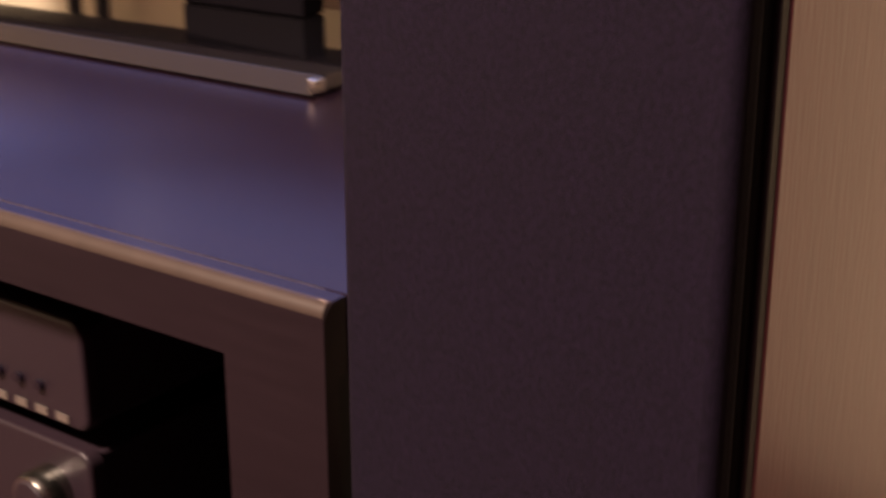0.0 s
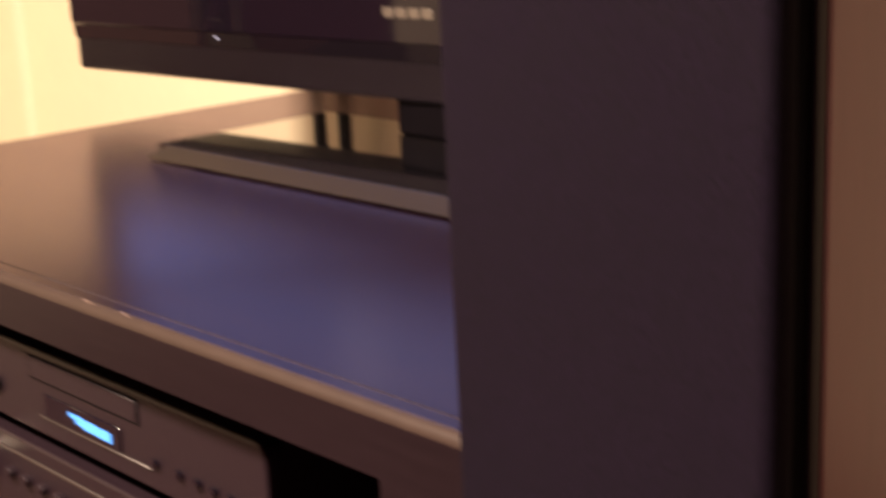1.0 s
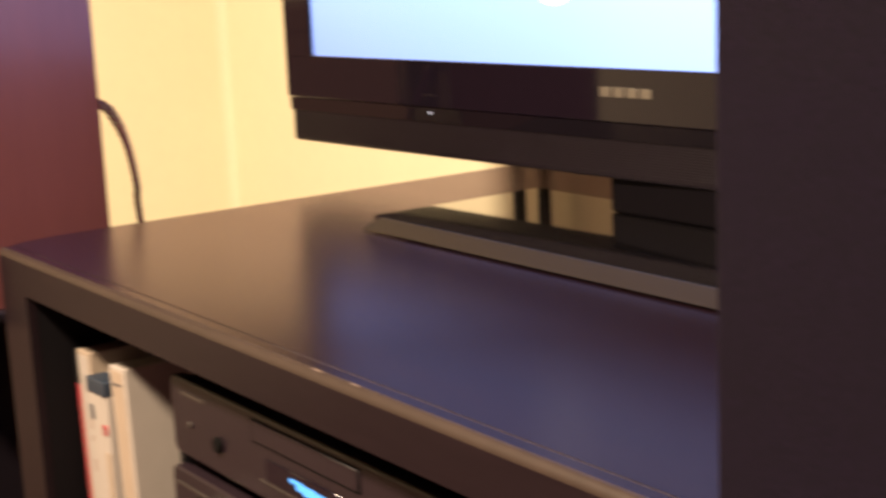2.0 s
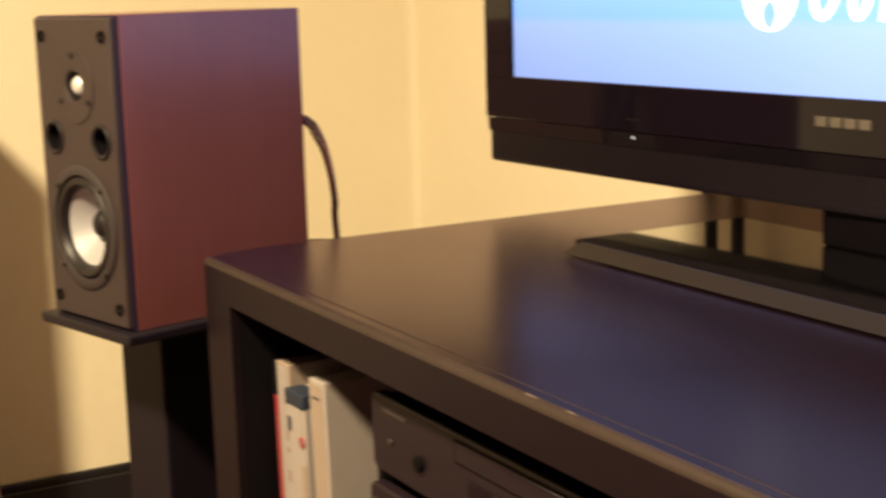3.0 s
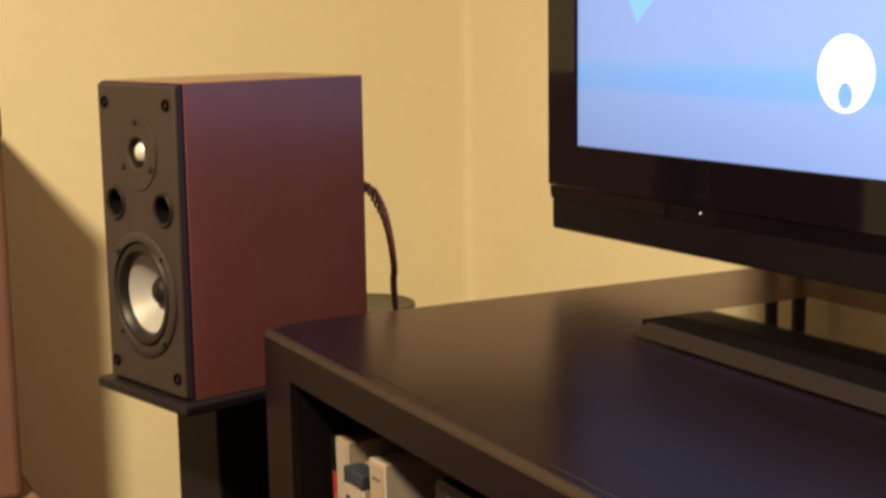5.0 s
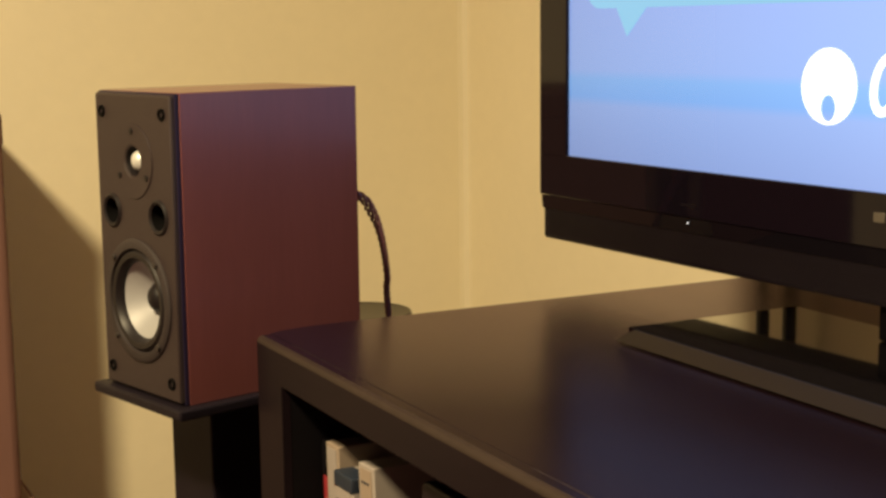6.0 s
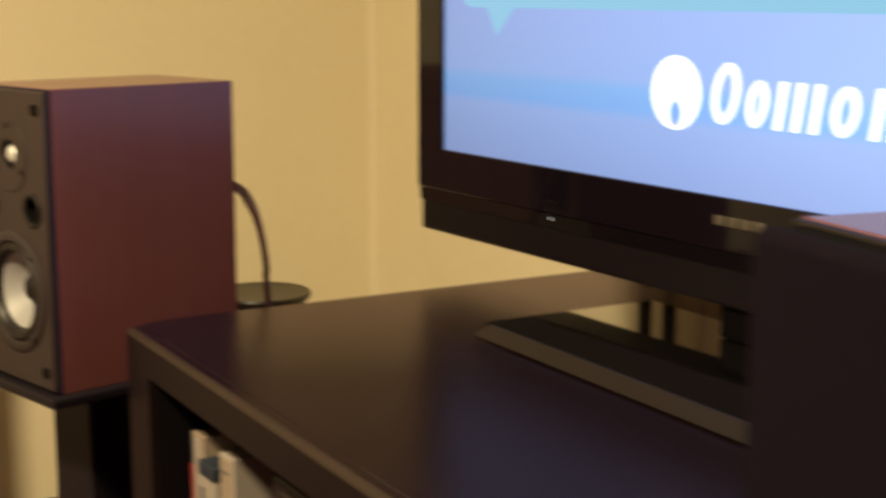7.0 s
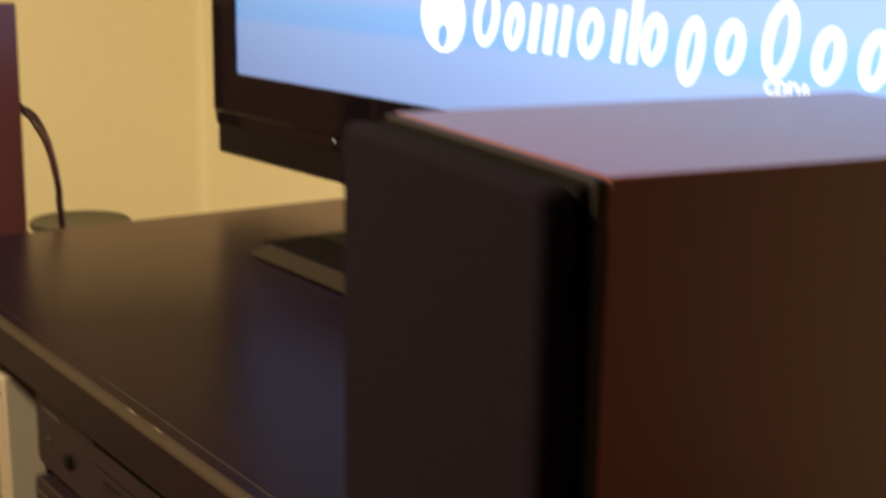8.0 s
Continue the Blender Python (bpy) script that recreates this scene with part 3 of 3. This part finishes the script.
# ---- hi-fi ----
def hifi(name, m, w, d, h, label):
    u = thing(name, m, label, "hi-fi unit")
    part("casing", block(0.004, w - 0.004, 0.0102, d, 0.012, h - 0.004, 0.002), HIFI, u)
    q = 0.009
    outline = corner(w - q, 0.010 + q, q, -90) + corner(w - q, h - q, q, 0) + corner(q, h - q, q, 90) + corner(q, 0.010 + q, q, 180)
    face = prism(outline, 0.0, 0.010)
    rim = [e for e in face.edges if all(abs(v.co.y) < 1e-6 for v in e.verts)]
    bmesh.ops.bevel(face, geom=rim, offset=0.0025, segments=3, profile=0.5, affect="EDGES")
    front = part("front_panel", face, HIFI, u, "brushed dark front panel")
    for x in (0.04, w - 0.04):
        for y in (0.04, d - 0.04):
            part("foot", moved(upright(lathe([(0, 0), (0.016, 0), (0.016, -0.012), (0, -0.0121)], 16)), x, y, 0), RUBBER, u)
    return u, front


def knob(x, z, r, deep, mat, parent, name="knob", label=""):
    return put_round(name, [(0, -deep), (r * 0.86, -deep), (r, -deep * 0.8), (r, 0.001)], mat, parent, x, 0, z, 28, label)


AX, AY = 0.296, 0.030
amp, amp_front = hifi("amplifier", pose(AX, AY - 0.004, SHELF), 0.433, 0.34, 0.135, "dark metal amplifier with chrome knobs under the player")
# Highlight on the amplifier's upper edge, built as a satin strip.
part("bright_edge", block(0.008, 0.335, -0.0012, 0.002, 0.120, 0.123, 0.0006, 1), SATIN, amp_front, "thin satin strip in place of the edge highlight")
for x in (0.400, 0.055):
    k = knob(x, 0.103, 0.017, 0.018, DARKCHROME, amp, label="dark chrome knob")
    put_round("knob_cap", [(0, -0.0195), (0.012, -0.0195), (0.014, -0.0178)], HIFI, k, x, 0, 0.103, 24)
for x in (0.10, 0.125, 0.15, 0.175, 0.20):
    knob(x, 0.104, 0.0045, 0.006, HIFI, amp, "button")
part("lower_ledge", block(0.095, 0.34, -0.003, 0.002, 0.070, 0.078, 0.001, 1), SATIN, amp_front, "thin satin metal ledge")

cdp, cdp_front = hifi("disc_player", pose(AX, AY, SHELF + 0.1352), 0.430, 0.31, 0.077, "dark metal disc player with lit blue display on the amplifier")
tray = part("disc_tray", block(0.142, 0.288, -0.0015, 0.002, 0.0545, 0.0705, 0.0008, 1), HIFI, cdp, "flat disc tray door")
part("tray_gap", block(0.140, 0.290, -0.0006, 0.0018, 0.0530, 0.0720), HOLE, tray)
display = part("display_window", block(0.160, 0.264, -0.0016, 0.002, 0.027, 0.045, 0.0006, 1), GLOSS, cdp, "dark display window")
for x0, x1, z0, z1 in ((0.197, 0.2045, 0.0370, 0.0400), (0.206, 0.2145, 0.0335, 0.0400), (0.2155, 0.233, 0.0320, 0.0392), (0.2340, 0.252, 0.0315, 0.0385)):
    part("digit_bar", block(x0, x1, -0.0022, -0.0012, z0, z1), CYAN, display, "glowing pale blue bar")
part("lower_line", block(0.15, 0.30, -0.0018, 0.001, 0.0245, 0.0265, 0.0005, 1), SATIN, cdp_front, "thin satin line")
knob(0.084, 0.036, 0.0065, 0.004, HOLE, cdp, "button")
knob(0.034, 0.040, 0.0030, 0.002, SATIN, cdp, "led_lens")
for x in (0.307, 0.335, 0.356, 0.374, 0.392):
    knob(x, 0.0315, 0.0034, 0.0035, GLOSS, cdp, "button", "small glossy button")
for x in (0.350, 0.368, 0.386, 0.404):
    part("button_mark", block(x, x + 0.010, -0.0010, 0.001, 0.0130, 0.0178), MARK, cdp_front, "small pale mark")
part("maker_mark", block(0.022, 0.062, -0.0008, 0.001, 0.0635, 0.0670), SATIN, cdp_front)


# ---- cases and booklets on the shelf ----
def slim_case(x, w, d, h, mats, label, lean=0.0, y=0.04):
    c = thing("disc_case", pose(x, y, SHELF + 0.0005, 0, lean, 0), label, "disc case", "cases on the shelf")
    cover, leaf = mats
    part("cover", block(0, w, 0, d, 0, h, min(0.0012, w * 0.2)), cover, c)
    part("sleeve", block(w * 0.14, w * 0.86, -0.0007, 0.002, 0.004, h - 0.004), leaf, c)
    return c


red = slim_case(0.064, 0.014, 0.13, 0.184, (SHADE_AND_CASE, RED), "thin dark disc case with red spine on the shelf", -2)
part("dark_head", block(0.0012, 0.0128, -0.0011, 0.001, 0.150, 0.181), SHADE_AND_CASE, red, "black upper third of the spine")
for k in range(12):
    z = 0.018 + 0.0095 * k
    part("text_bar", block(0.0062, 0.0078, -0.0010, 0.0, z, z + 0.0055), CARTON2, red)
w1 = slim_case(0.0805, 0.030, 0.135, 0.187, (CREAM, PAPER), "cream disc case with worn paper sleeve on the shelf", -2, 0.037)
for z0, z1 in ((0.148, 0.158), (0.112, 0.122), (0.100, 0.105), (0.07, 0.082)):
    part("print_mark", block(0.021, 0.0235, -0.0014, 0, z0, z1), CARTON, w1)
w2 = slim_case(0.1125, 0.042, 0.135, 0.168, (PAPER, PAPER), "white disc case with slate blue top on the shelf", -2, 0.032)
part("blue_top", block(-0.0004, 0.0424, -0.0016, 0.02, 0.1535, 0.1686, 0.002), BLUE, w2, "slate blue printed top")
part("seal", moved(lathe([(0.0025, -0.0016), (0.0052, -0.0016), (0.0054, 0.0)], 20), 0.035, 0, 0.122), RED, w2, "red round print")
part("crease", block(0.030, 0.0405, -0.0012, 0.0, 0.02, 0.10), CREAM, w2, "yellowed paper strip")
part("print_block", block(0.004, 0.012, -0.0012, 0.0, 0.128, 0.142), BLUE, w2)
w3 = slim_case(0.163, 0.034, 0.20, 0.188, (PAPER, CREAM), "thick cream box set standing on the shelf", -3, 0.036)
for k in range(3):
    part("text_bar", block(0.008 + 0.006 * k, 0.012 + 0.006 * k, -0.0010, 0, 0.170, 0.1725), BLUE, w3)
# Black slab added for the dark slit between box set and player.
slim_case(0.284, 0.008, 0.12, 0.165, (SHADE_AND_CASE, SHADE_AND_CASE), "thin black slab in place of the dark slit beside the player", 0)


# ---- loudspeaker cables ----
def smooth(points, steps=10):
    p = [Vector(q) for q in points]
    out = []
    for i in range(len(p) - 1):
        a, b, c, d = p[max(i - 1, 0)], p[i], p[i + 1], p[min(i + 2, len(p) - 1)]
        for k in range(steps):
            t = k / steps
            out.append(0.5 * ((2 * b) + (c - a) * t + (2 * a - 5 * b + 4 * c - d) * t * t + (3 * b - a - 3 * c + d) * t ** 3))
    return out + [p[-1]]


def twisted(name, points, radius, twist, label):
    """Four strands: loose where they leave the cabinet, twisted together further down."""
    c = thing(name, pose(0, 0, 0), label, "cable")
    line = smooth(points, 24)
    for s in range(4):
        strand, run = [], 0.0
        for i, q in enumerate(line):
            if i:
                run += (q - line[i - 1]).length
            d = (line[min(i + 1, len(line) - 1)] - line[max(i - 1, 0)]).normalized()
            u = d.cross(Vector((1, 0.3, 0.1))).normalized()
            v = d.cross(u)
            a = run / twist * 2 * math.pi + s * math.pi / 2
            loose = 1.35 + 1.1 * math.exp(-((run - 0.065) / 0.028) ** 2)
            strand.append(q + radius * loose * (math.cos(a) * u + math.sin(a) * v))
        part("strand", tube(strand, radius, 6), CABLE, c, "braided brown strand")
    return c


LSP = pose(-0.089, -0.052, LZ, 0, 0, 14.27) @ Matrix.Translation((-SW / 2, 0, 0))
start = LSP @ Vector((0.02, SD_ + 0.006, 0.19))
twisted("speaker_cable", [start, LSP @ Vector((0.048, SD_ + 0.014, 0.202)), (-0.168, 0.191, 0.829), (-0.170, 0.200, 0.816), (-0.173, 0.210, 0.797), (-0.178, 0.219, 0.769), (-0.188, 0.228, 0.731), (-0.200, 0.234, 0.688),
                          (-0.21, 0.262, 0.4), (-0.21, 0.27, 0.01)], 0.00185, 0.034, "twisted brown speaker cable hanging from the loudspeaker")

for x, lean in ((-0.318, 0.012), (-0.238, -0.010)):
    c = thing("wall_cable", pose(x, WY - 0.049, 0), "thick black cable hanging along the wall", "cable", "cables behind the television")
    part("sleeve", tube(smooth([(0, 0, 0.002), (lean * 0.3, 0, 0.5), (lean, 0.004, 0.9), (lean * 0.5, 0, 1.25)], 8), 0.010, 10), RUBBER, c)


# ---- round pedestal ----
ped = thing("pedestal_table", pose(-0.905, 0.512, 0), "small round black pedestal table in the room corner", "side table")
part("top", upright(lathe([(0, -0.5395), (0.074, -0.5395), (0.080, -0.5402), (0.085, -0.541), (0.0875, -0.537), (0.086, -0.531), (0.072, -0.519), (0.066, -0.505), (0, -0.5045)], 48)), PEDTOP, ped, "round black top with a raised rim")
part("stem", upright(lathe([(0, -0.506), (0.030, -0.506), (0.016, -0.47), (0.013, -0.25), (0.016, -0.04), (0.034, -0.02), (0, -0.0195)], 28)), STANDM, ped)
part("foot", upright(lathe([(0, -0.021), (0.05, -0.021), (0.10, -0.010), (0.112, -0.004), (0.112, 0.0), (0, 0.0)], 40)), STANDM, ped)


# ---- box and seat by the west wall ----
ott = thing("ottoman", pose(-1.28, -0.47, 0), "tan upholstered ottoman with piped seams on the floor", "ottoman")
OW, OD, OH = 0.360, 0.429, 0.275
part("body", block(0, OW, 0, OD, 0.012, OH, 0.012, 4), CARTON2, ott)
part("piping", tube([(OW - 0.0035, 0.014, OH - 0.005), (OW - 0.0035, 0.2, OH - 0.0045), (OW - 0.0035, OD - 0.014, OH - 0.005)], 0.0032), CARTON, ott, "piping")
part("piping", tube([(0.014, OD - 0.0035, OH - 0.005), (0.2, OD - 0.0035, OH - 0.0045), (OW - 0.015, OD - 0.0035, OH - 0.005)], 0.0032), CARTON, ott, "piping")
part("piping", tube([(OW - 0.0038, OD - 0.0038, 0.02), (OW - 0.0034, OD - 0.0034, 0.14), (OW - 0.0038, OD - 0.0038, OH - 0.012)], 0.0032), CARTON, ott, "piping")
for x in (0.04, OW - 0.04):
    for y in (0.04, OD - 0.04):
        part("foot", moved(upright(lathe([(0, 0), (0.018, 0), (0.020, -0.0135), (0, -0.0136)], 16)), x, y, 0), RUBBER, ott)
tall = thing("storage_box", pose(-1.27, -0.46, OH + 0.0005), "tall brown box with soft corners on the ottoman", "box")
part("body", block(0, 0.320, 0, 0.394, 0, 0.584, 0.014, 4), CARTON, tall)
part("lid", block(-0.0015, 0.3215, -0.0015, 0.3955, 0.569, 0.630, 0.012, 4), CARTON, tall)
